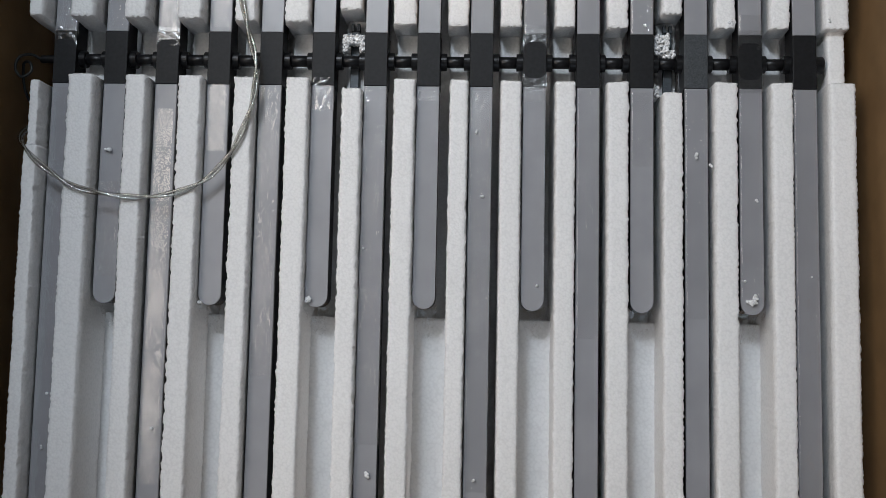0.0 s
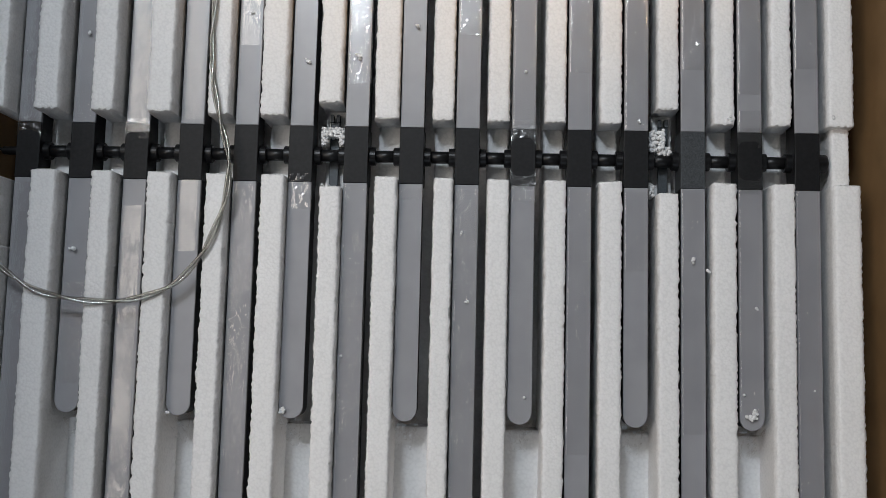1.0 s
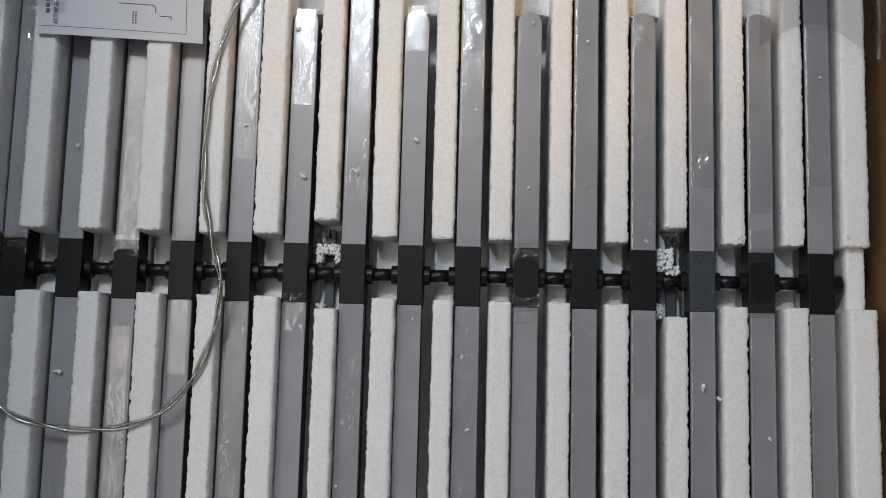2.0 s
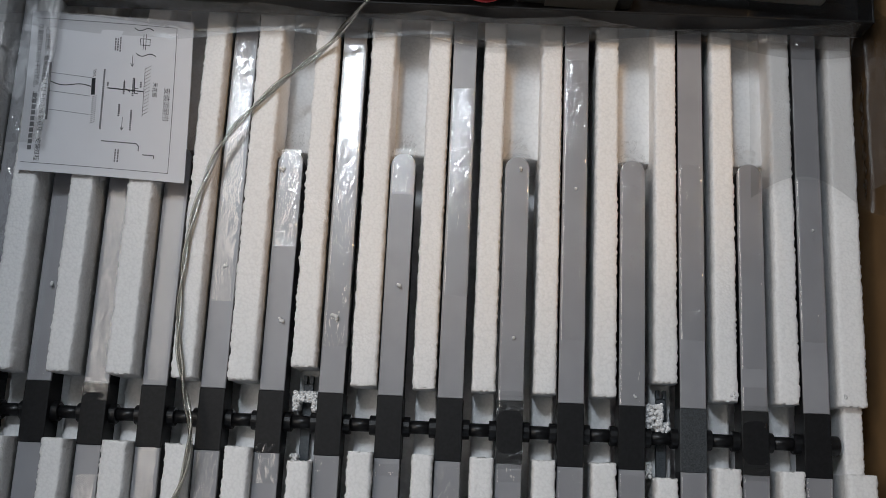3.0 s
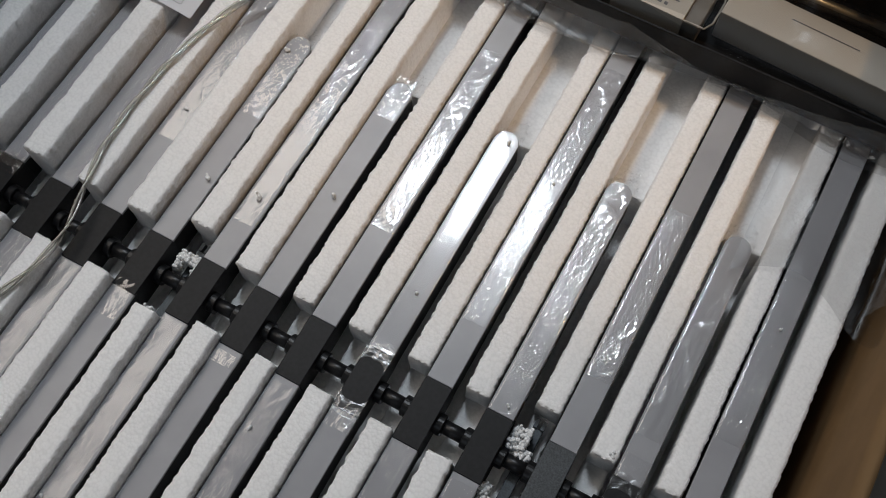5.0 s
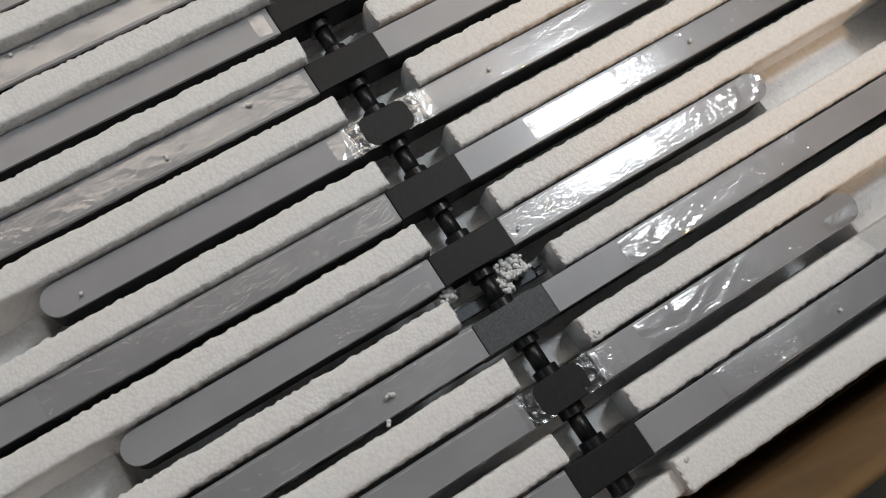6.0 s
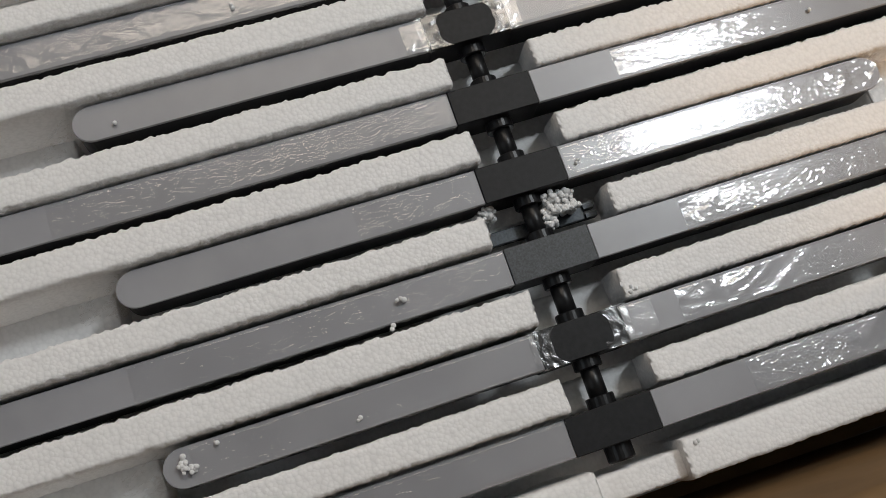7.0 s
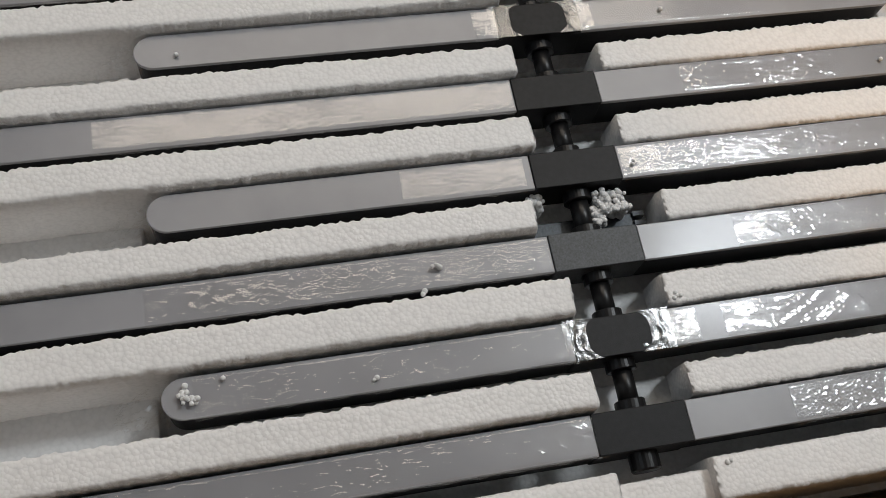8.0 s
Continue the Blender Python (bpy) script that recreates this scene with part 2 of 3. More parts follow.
# Left panel's unseen upper part is added to shade the tray's left side
part("side_panel", carton_wall(CX0 - 0.006, CX0, CY0, CY1, "y", 0.33), CARTON, carton, smooth=True)
part("side_panel", carton_wall(CX1, CX1 + 0.006, CY0, CY1, "y", 0.115, 0.06), CARTON, carton, smooth=True)
# North panel's extra height, out of view, is there to shade the canopy
part("end_panel", carton_wall(CX0, CX1, CY1, CY1 + 0.006, "x", 0.34), CARTON, carton, smooth=True)
part("end_panel", carton_wall(CX0, CX1, CY0 - 0.006, CY0, "x"), CARTON, carton, smooth=True)
part("bottom_panel", box(CX0, CX1, CY0, CY1, -0.139, -0.131), CARTON, carton)

# ---- foam packing ----
P, HALF = 0.05, 0.0105
FLOOR_Z = -0.08
NOTCH0, NOTCH1 = -0.0215, 0.0325
foam = thing("foam_tray", "white expanded polystyrene packing tray with long slots", "packing foam")


def ridge(x0, x1, y0, y1, z0, z1, seed, rough=1.0, step=0.0014):
    """A foam rib along y with crumbly, beaded edges."""
    n = max(2, int((y1 - y0) / step))
    wall, top = 9, 8
    prof = [(0.0, j / wall) for j in range(wall)] + [(i / top, 1.0) for i in range(top + 1)] + [(1.0, 1 - (j + 1) / wall) for j in range(wall)]
    bm = bmesh.new()
    rows = []
    for k in range(n + 1):
        y = y0 + (y1 - y0) * k / n
        row = []
        end = min(k, n - k)
        for u, v in prof:
            x = x0 + (x1 - x0) * u
            z = z0 + (z1 - z0) * v
            edge = v > 0.999 and (u < 0.01 or u > 0.99)
            side = u < 0.01 or u > 0.99
            q = Vector((x * 400 + seed * 7.3, y * 400, z * 400))
            if side:
                amp = (0.0015 if edge else 0.0008) * rough
                x += (noise.noise(q) * amp + noise.noise(q * 0.15) * 0.0005 * rough) + (0.0007 if edge else 0) * (1 if u < 0.5 else -1)
            if v > 0.999:
                z += noise.noise(q + Vector((5, 3, 9))) * 0.00016 * rough + noise.noise(q * 0.08) * 0.0005 - (0.0008 if edge else 0)
            yy = y
            if end == 0:
                yy += noise.noise(q + Vector((1, 2, 7))) * 0.0012 * rough
                if v > 0.999:
                    z -= 0.0009
            row.append(bm.verts.new((x, yy, z)))
        rows.append(row)
    for a, b in zip(rows, rows[1:]):
        for i in range(len(prof) - 1):
            bm.faces.new((a[i], a[i + 1], b[i + 1], b[i]))
    for row, flip in ((rows[0], 1), (rows[-1], 0)):
        k = len(row)
        for i in range(k // 2 - 1 + (k % 2)):
            j = k - 1 - i
            q = [row[i], row[i + 1], row[j - 1], row[j]]
            q = list(dict.fromkeys(q))
            if len(q) > 2:
                bm.faces.new(q if not flip else q[::-1])
    bmesh.ops.recalc_face_normals(bm, faces=bm.faces)
    return bm


# the light bars sink into the tray: height of the rib tops over the bar faces, rib by rib
LOW_Z = [(0, 0.0205), (1, 0.02), (4, 0.014), (7, 0.010), (10, 0.006), (15, 0.0075)]
UP_Z = [(0, 0.0255), (1, 0.0245), (3, 0.0205), (4, 0.0145), (6, 0.0085), (8, 0.003), (10, 0.0), (15, -0.001)]
# where each rib's sides stand, from its bar's middle
LOW_SIDE = [(1, 0.0128, 0.0365), (2, 0.0168, 0.0362), (3, 0.0165, 0.0382), (4, 0.0182, 0.0375), (5, 0.0172, 0.039), (6, 0.0195, 0.0386), (7, 0.018, 0.0388), (8, 0.0205, 0.0382),
            (9, 0.018, 0.038), (10, 0.0192, 0.0382), (11, 0.0172, 0.0374), (12, 0.0185, 0.037), (13, 0.016, 0.0368), (14, 0.0178, 0.0374)]
UP_SIDE = [(1, 0.0135, 0.0355), (2, 0.014, 0.0352), (3, 0.0138, 0.0366), (4, 0.0165, 0.0366), (5, 0.0135, 0.0372), (6, 0.0156, 0.0368), (7, 0.0155, 0.0382), (8, 0.0175, 0.0376),
           (9, 0.0172, 0.0374), (10, 0.0188, 0.038), (11, 0.0178, 0.0378), (12, 0.0188, 0.0382), (13, 0.0182, 0.0375), (14, 0.0192, 0.0378)]


def rib_top(x, y):
    """Height of the tray's top at a place."""
    return steps(UP_Z if y > 0 else LOW_Z, x / P + 7.5)


part("base", box(-0.388, 0.397, -0.525, 0.525, -0.1, FLOOR_Z), FOAM_SKIN, foam)
for (i, a, b), (_, c, d) in zip(LOW_SIDE, UP_SIDE):
    bx = (i - 8) * P
    torn = i in (6, 12)
    part("rib", ridge(bx + a, bx + b, -0.525, -0.031 if torn else NOTCH0, FLOOR_Z - 0.002, steps(LOW_Z, i), i), FOAM, foam, smooth=True)
    part("rib", ridge(bx + c, bx + d, 0.046 if torn else NOTCH1, 0.525, FLOOR_Z - 0.002, steps(UP_Z, i), i + 40), FOAM, foam, smooth=True)
    part("saddle", ridge(bx + (a + c) / 2, bx + (b + d) / 2, -0.033 if torn else NOTCH0 - 0.002, 0.048 if torn else NOTCH1 + 0.002, FLOOR_Z - 0.002, -0.036 + steps(LOW_Z, i) * 0.6, i + 20, 0.8), FOAM_SKIN, foam, smooth=True)
part("rib", ridge(0.370, 0.394, -0.525, NOTCH0, FLOOR_Z - 0.002, steps(LOW_Z, 15), 90, 0.7), FOAM, foam, smooth=True)
part("rib", ridge(0.3695, 0.3925, NOTCH1, 0.525, FLOOR_Z - 0.002, steps(UP_Z, 15), 91, 0.7), FOAM, foam, smooth=True)
part("rib", ridge(-0.376, -0.3625, -0.525, -0.09, FLOOR_Z - 0.002, steps(LOW_Z, 0), 92), FOAM, foam, smooth=True)
part("rib", ridge(-0.373, -0.3635, -0.09, -0.028, FLOOR_Z - 0.002, steps(LOW_Z, 0), 93), FOAM, foam, smooth=True)
part("rib", ridge(-0.376, -0.3625, NOTCH1, 0.525, FLOOR_Z - 0.002, steps(UP_Z, 0), 94), FOAM, foam, smooth=True)
part("side_block", ridge(0.374, 0.391, -0.03, 0.045, FLOOR_Z - 0.002, -0.010, 95, 0.8), FOAM, foam, smooth=True)
for i in range(2, 15, 2):
    bx = (i - 8) * P
    part("slot_floor", ridge(bx - 0.022, bx + 0.03, -0.5, -0.243, FLOOR_Z - 0.002, -0.042, i + 70, 0.4), FOAM_SKIN, foam, smooth=True)
    part("slot_floor", ridge(bx - 0.022, bx + 0.03, 0.245, 0.5, FLOOR_Z - 0.002, -0.03, i + 80, 0.4), FOAM_SKIN, foam, smooth=True)
    part("slot_end", ridge(bx - 0.0155, bx + 0.022, 0.392, 0.52, FLOOR_Z - 0.002, steps(UP_Z, i) - 0.002, i + 60), FOAM, foam, smooth=True)

# ---- chandelier ----
lamp = thing("linear_chandelier", "unassembled pendant chandelier of fifteen grey light bars on a black rod", "chandelier")
LONG = 0.47


def bar_outline(y0, y1, r, round0, round1):
    """A bar's plan, about x = 0, with a half-round end where asked."""
    out = []
    out += [(r * math.cos(a), y0 + r + r * math.sin(a)) for a in [math.pi + k * math.pi / 14 for k in range(15)]] if round0 else [(-r, y0), (r, y0)]
    out += [(r * math.cos(a), y1 - r + r * math.sin(a)) for a in [k * math.pi / 14 for k in range(15)]] if round1 else [(r, y1), (-r, y1)]
    return out


def crinkle(x, y0, y1, amp, seed, w=HALF):
    """Clear film lying over a bar, wrinkled across and along."""
    n = max(6, int((y1 - y0) / 0.0011))

    def at(u, v):
        y = y0 + (y1 - y0) * v
        a = noise.noise((u * 1.6 + y * 22 + seed, y * 46 + u * 0.9, seed * 3.1))
        c = noise.noise((u * 2.4 - y * 30, y * 62 - u * 1.1 + seed, seed * 1.7))
        patch = max(0.0, 0.1 + noise.noise((u, y * 14, seed + 5.0)) * 2.2)
        s = (1 - min(1, abs(a) * 2.4)) ** 3 + 0.8 * (1 - min(1, abs(c) * 2.6)) ** 3
        side = abs(2 * u - 1)
        z = 0.0005 + 0.5 * amp * s * patch - (0.0022 if side > 0.99 else 0)
        return (x + (2 * u - 1) * (w + 0.0006) + (0.0006 * s if side > 0.99 else 0), y, z)
    return sheet(14, n, at)


def light_bar(i):
    x = (i - 8) * P
    short = i % 2 == 0
    y0, y1 = (-0.2355, 0.2375) if short else (-LONG, LONG)
    bar = part("light_bar", prism([(x + a, b) for a, b in bar_outline(y0 + 0.0006, y1 - 0.0006, HALF - 0.0005, short, short)], -0.026, -0.0022), BLACK, lamp,
               ("short" if short else "long") + " black light bar with a grey satin face")
    part("diffuser", prism([(x + a, b) for a, b in bar_outline(y0, -0.0258, HALF, short, False)], -0.0022, 0, 0.0005), DIFFUSER, bar, "grey satin acrylic face")
    part("diffuser", prism([(x + a, b) for a, b in bar_outline(0.0258, y1, HALF, False, short)], -0.0022, 0, 0.0005), DIFFUSER, bar, "grey satin acrylic face")
    part("sleeve", box(x - HALF - 0.0004, x + HALF + 0.0004, -0.0256, 0.0256, -0.0245, 0.0006, 0.0005), SLEEVE_WORN if i == 13 else BLACK, bar,
         "speckled grey-black square sleeve" if i == 13 else "matt black square sleeve")
    return bar


rnd = random.Random(5)
# film on each bar: (bar, from, to, wrinkle height)
FILMS = [(1, 0.02, 0.40, 0.0012), (2, 0.03, 0.235, 0.0005), (3, 0.012, 0.30, 0.0006), (4, 0.03, 0.235, 0.0004), (5, 0.10, 0.36, 0.0013), (6, 0.15, 0.238, 0.001),
         (7, 0.065, 0.34, 0.0012), (8, 0.20, 0.242, 0.0012), (9, 0.112, 0.30, 0.0016), (10, 0.027, 0.235, 0.0003), (11, 0.078, 0.33, 0.0013), (12, 0.027, 0.236, 0.0013),
         (13, 0.082, 0.235, 0.0018), (14, 0.06, 0.236, 0.0012), (15, 0.084, 0.225, 0.0013),
         (1, -0.44, -0.03, 0.0009), (3, -0.40, -0.05, 0.0006), (4, -0.09, -0.02, 0.0009), (5, -0.30, -0.027, 0.0007), (7, -0.36, -0.027, 0.0009), (9, -0.40, -0.03, 0.0009),
         (11, -0.26, -0.027, 0.0009), (12, -0.10, -0.03, 0.0006), (13, -0.24, -0.027, 0.0007), (14, -0.22, -0.015, 0.0009), (15, -0.45, -0.02, 0.0011), (6, -0.05, -0.018, 0.0012),
         (2, -0.21, -0.12, 0.0007), (14, 0.012, 0.045, 0.0012), (10, -0.04, -0.021, 0.0012), (10, 0.02, 0.034, 0.0014), (8, -0.04, -0.03, 0.001)]
for i in range(1, 16):
    bar = light_bar(i)
    for j, (k, a, b, amp) in enumerate(FILMS):
        if k == i:
            part("film", crinkle((i - 8) * P, a, b, amp, j * 2.7), FILM if amp > 0.00095 else FILM_FINE if amp > 0.00055 else FILM_SMOOTH, bar, "crinkled clear protective film", smooth=True)



def cuff(i, sgn):
    """Film gathered over an end of a sleeve, with a curved inner edge."""
    x = (i - 8) * P

    def at(u, v):
        s = 2 * u - 1
        inner = 0.0175 - 0.0065 * s * s * s * s + 0.001 * noise.noise((u * 5, i, 2.0))
        y = inner + (0.030 - inner) * v
        return (x + s * (HALF + 0.0008), sgn * y, 0.0012 + 0.0005 * noise.noise((u * 6, v * 5, i * 1.3)))
    return sheet(14, 12, at)


for ob in [o for o in lamp.children if o.name.startswith("light_bar")]:
    i = round((sum(v.co.x for v in ob.data.vertices) / len(ob.data.vertices)) / P) + 8
    for j, sgn in ((10, 1), (10, -1), (14, 1), (14, -1), (3, 1), (1, 1)):
        if i == j:
            part("film_cuff", cuff(i, sgn), CUFF, ob, "gathered cloudy film", smooth=True)
AXLE_Z = -0.0125
for i in range(1, 15):
    a, b = (i - 8) * P + HALF, (i - 7) * P - HALF
    part("rod", lathe_x([(a, 0.0055), (b, 0.0055)], 0.001, AXLE_Z), BLACK_GLOSS, lamp, "black connecting rod", smooth=True)
    for u, v in ((a, a + 0.0065), (b - 0.0065, b)):
        part("collar", lathe_x([(u, 0.0078), (u + 0.0005, 0.0083), (v - 0.0005, 0.0083), (v, 0.0078)], 0.001, AXLE_Z), BLACK_GLOSS, lamp, "black stepped collar", smooth=False)
part("end_knob", lathe_x([(0.36, 0.008), (0.3695, 0.008), (0.3705, 0.0072), (0.3707, 0.002)], 0.001, AXLE_Z), BLACK_GLOSS, lamp, "round black end knob")
part("end_pin", lathe_x([(-0.379, 0.0032), (-0.378, 0.0038), (-0.36, 0.0038)], 0.001, AXLE_Z), BLACK_GLOSS, lamp, "short black end pin")
for x in (-0.073, 0.2275):
    bm = box(x - 0.0042, x + 0.0042, -0.031, 0.034, -0.0265, -0.0215, 0.0006)
    box(x - 0.0042, x - 0.0014, 0.034, 0.041, -0.0265, -0.0195, bm=bm)
    box(x + 0.0014, x + 0.0042, 0.034, 0.041, -0.0265, -0.0195, bm=bm)
    part("hanging_bracket", bm, BRACKET, lamp, "dark grey flat steel hanging bracket")


# ---- foam crumbs ----
def beads(centres, r, seed):
    bm = bmesh.new()
    g = random.Random(seed)
    for c in centres:
        s = r * g.uniform(0.75, 1.2)
        bmesh.ops.create_icosphere(bm, subdivisions=2, radius=s, matrix=Matrix.Translation(c))
    return bm


def crumb(x, y, z, n, r, seed, label="small torn clump of white polystyrene beads on a light bar"):
    g = random.Random(seed)
    cs = [Vector((x, y, z + r * 0.8))]
    for _ in range(n - 1):
        d = Vector((g.uniform(-1, 1), g.uniform(-1, 1), g.uniform(-0.05, 0.5))).normalized()
        q = g.choice(cs) + d * r * 1.5
        q.z = max(q.z, z + r * 0.7)
        cs.append(q)
    ob = new("foam_crumb", mesh_of("foam_crumb", beads(cs, r, seed + 1), FOAM_SKIN, True))
    return tagged(ob, label, "foam crumb", "loose foam crumbs")


def lump(x0, x1, y0, y1, z0, z1, n, seed):
    g = random.Random(seed)
    cs = [Vector((g.uniform(x0, x1), g.uniform(y0, y1), g.uniform(z0, z1))) for _ in range(n * 2)]
    ob = new("foam_lump", mesh_of("foam_lump", beads(cs, 0.0016, seed), FOAM_SKIN, True))
    return tagged(ob, "torn lump of polystyrene beads caught beside the black rod", "foam crumb", "loose foam crumbs")


lump(0.213, 0.226, 0.009, 0.028, -0.022, -0.006, 168, 3)
lump(0.222, 0.232, 0.006, 0.013, -0.022, -0.008, 57, 4)
lump(0.211, 0.217, -0.031, -0.02, -0.03, -0.008, 67, 5)
lump(-0.083, -0.063, 0.019, 0.026, -0.02, -0.009, 112, 6)
lump(-0.083, -0.078, 0.011, 0.02, -0.02, -0.009, 35, 7)
lump(-0.067, -0.062, 0.011, 0.02, -0.02, -0.009, 35, 8)
lump(-0.082, -0.076, -0.042, -0.026, -0.03, -0.006, 67, 9)
lump(-0.068, -0.062, -0.045, -0.03, -0.03, -0.006, 57, 10)

# (bar, across, along, beads, radius)
CRUMBS = [(2, -0.002, -0.09, 3, 0.0017), (2, 0.001, 0.11, 2, 0.0016), (3, 0.002, -0.35, 1, 0.0015), (4, -0.009, -0.233, 2, 0.0014), (6, -0.008, -0.228, 5, 0.0016), (6, 0.003, 0.085, 3, 0.0015),
          (6, -0.006, 0.218, 3, 0.0014), (7, 0.001, 0.09, 5, 0.0015), (8, 0.003, 0.118, 3, 0.0015), (9, 0.003, -0.13, 2, 0.0013), (10, 0.001, 0.078, 1, 0.0014), (10, 0.004, -0.212, 1, 0.0014),
          (10, 0.003, 0.225, 2, 0.0013), (12, 0.003, 0.033, 2, 0.0013), (13, 0.0, -0.088, 4, 0.0015), (13, 0.012, -0.098, 2, 0.0014), (14, -0.004, -0.224, 14, 0.0014), (14, 0.003, -0.219, 9, 0.0013),
          (14, 0.004, -0.13, 2, 0.0012), (14, -0.007, -0.205, 1, 0.0014), (15, 0.003, -0.2, 1, 0.0012), (15, 0.002, 0.18, 1, 0.0012), (1, 0.0, -0.37, 2, 0.0015), (1, 0.002, -0.32, 1, 0.0012),
          (5, 0.0, 0.13, 2, 0.0013), (7, 0.001, -0.385, 4, 0.0016), (9, -0.002, -0.39, 2, 0.0013), (11, 0.001, 0.21, 1, 0.0012), (7, -0.007, -0.18, 1, 0.0013), (9, -0.004, -0.07, 2, 0.0013)]
for s, (i, a, y, n, r) in enumerate(CRUMBS):
    crumb((i - 8) * P + a, y, 0.0006, n, r, 100 + s)
crumb(0.283, 0.038, rib_top(0.283, 0.038) - 0.001, 4, 0.0013, 300, "tiny torn clump of white polystyrene beads on the foam")
crumb(0.374, 0.04, rib_top(0.374, 0.04) - 0.001, 2, 0.0013, 301, "tiny torn clump of white polystyrene beads on the foam")


# ---- paper manual ----
manual = thing("instruction_sheet", "white printed installation sheet with line drawings lying on the bars", "paper sheet")
M_O, M_U, M_V = Vector((-0.331, 0.2025, 0.0)), Vector((0.1445, -0.005, 0)), Vector((-0.006, 0.1485, 0))


def on_paper(u, v, up=0.0):
    """A place on the sheet: u across, v along, both 0 to 1."""
    p = M_O + M_U * u + M_V * v
    z = 0.0285 - 0.0085 * u + 0.0022 * math.sin(u * 2.4 + 0.4) + 0.0025 * u * v * v - 0.0012 * math.sin(v * 3) + up
    return Vector((p.x, p.y, z))


bm = sheet(24, 24, lambda u, v: on_paper(u, v))
top = list(bm.faces)
low = sheet(24, 24, lambda u, v: on_paper(u, v, -0.00025))
me = bpy.data.meshes.new("tmp")
low.to_mesh(me)
low.free()
bm.from_mesh(me)
part("paper", bm, PAPER, manual, "thin white paper", smooth=True)


def stroke(name, pts, w, mat=INK):
    """Printed lines: each a run of (u, v) points of width w metres."""
    bm = bmesh.new()
    for run in pts:
        run = [(run[0][0] + (run[1][0] - run[0][0]) * k / 12, run[0][1] + (run[1][1] - run[0][1]) * k / 12) for k in range(13)] if len(run) == 2 else run
        prev = None
        for i, (u, v) in enumerate(run):
            a, b = on_paper(*run[max(i - 1, 0)]), on_paper(*run[min(i + 1, len(run) - 1)])
            d = (b - a).normalized()
            s = Vector((-d.y, d.x, 0)) * w / 2
            c = on_paper(u, v, 0.0002)
            q = (bm.verts.new(c - s), bm.verts.new(c + s))
            if prev:
                bm.faces.new((prev[0], prev[1], q[1], q[0]))
            prev = q
    ob = part(name, bm, mat, manual)
    return tagged(ob, kind="stuff") if len(pts) > 1 else ob


def bars(name, cols, w, gap, mat=GREY_INK):
    """Unreadable print: columns (u, v0, v1) as runs of short bars."""
    runs = []
    for u, v0, v1 in cols:
        n = max(1, int((v0 - v1) / gap))
        runs += [[(u, v0 - k * gap), (u, v0 - k * gap - gap * 0.78)] for k in range(n)]
    return stroke(name, runs, w, mat)


def words(text, u, v, size, mat=INK):
    """Print that runs down the sheet, with its tops towards +u."""
    cu = bpy.data.curves.new("words", "FONT")
    cu.body, cu.size, cu.resolution_u = text, size, 2
    tmp = bpy.data.objects.new("words", cu)
    scene.collection.objects.link(tmp)
    me = bpy.data.meshes.new_from_object(tmp.evaluated_get(bpy.context.evaluated_depsgraph_get()))
    bpy.data.objects.remove(tmp)
    for q in me.vertices:
        x, y = q.co.x, q.co.y
        q.co = on_paper(u + y / M_U.length, v - x / M_V.length, 0.0002)
    me.materials.clear()
    me.materials.append(mat)
    ob = new("print", me)
    ob.parent = manual
    return ob


stroke("border", [[(0.03, 0.955), (0.9, 0.955)], [(0.9, 0.955), (0.9, 0.05)], [(0.02, 0.05), (0.9, 0.05)]], 0.0005, GREY_INK)
words("安装说明书", 0.845, 0.575, 0.0062)
words("天花板", 0.775, 0.605, 0.0048)
words("必要提示：请务必要2人以上协助安装悬挂，安装过程", 0.098, 0.90, 0.0053)
words("尽量把灯体保持平行状态，以免", 0.048, 0.92, 0.0053)
bars("lettering", [(0.062, 0.48, 0.10)], 0.0036, 0.036)
bars("lettering", [(0.53, 0.86, 0.77), (0.545, 0.86, 0.77), (0.56, 0.87, 0.77), (0.58, 0.17, 0.08), (0.597, 0.17, 0.08)], 0.0012, 0.016)
bars("lettering", [(0.475, 0.66, 0.28), (0.655, 0.62, 0.5), (0.6, 0.59, 0.5), (0.58, 0.45, 0.37), (0.655, 0.42, 0.29), (0.7, 0.6, 0.56), (0.5, 0.58, 0.55)], 0.0016, 0.013)
stroke("drawing_frame_bar", [[(0.14, 0.68), (0.145, 0.32)]], 0.0022, GREY_INK)
stroke("drawing_mount", [[(0.412, 0.60), (0.415, 0.495)]], 0.0034)
stroke("drawing_wires", [[(0.15, 0.615), (0.4, 0.6)], [(0.15, 0.5), (0.4, 0.485)], [(0.15, 0.385), (0.4, 0.37)]], 0.0004, GREY_INK)
stroke("drawing_wave", [[(0.15 + 0.25 * k / 14, 0.56 - 0.012 * math.sin(k * 0.42) - 0.02 * k / 14) for k in range(15)]], 0.0008)
stroke("drawing_hatch", [[(0.405 + 0.003 * (k % 2), 0.64 - 0.035 * k / 4 * 1.0), (0.425, 0.655 - 0.035 * k / 4)] for k in range(5)] + [[(0.41, 0.48 - 0.0125 * k), (0.44, 0.493 - 0.0125 * k)] for k in range(14)], 0.0004, GREY_INK)
stroke("drawing_ceiling", [[(0.72, 0.68 - 0.022 * k), (0.755, 0.705 - 0.022 * k)] for k in range(14)] + [[(0.72, 0.69), (0.722, 0.385)]], 0.0004, GREY_INK)
stroke("drawing_rod", [[(0.5, 0.545), (0.72, 0.54)]], 0.001)
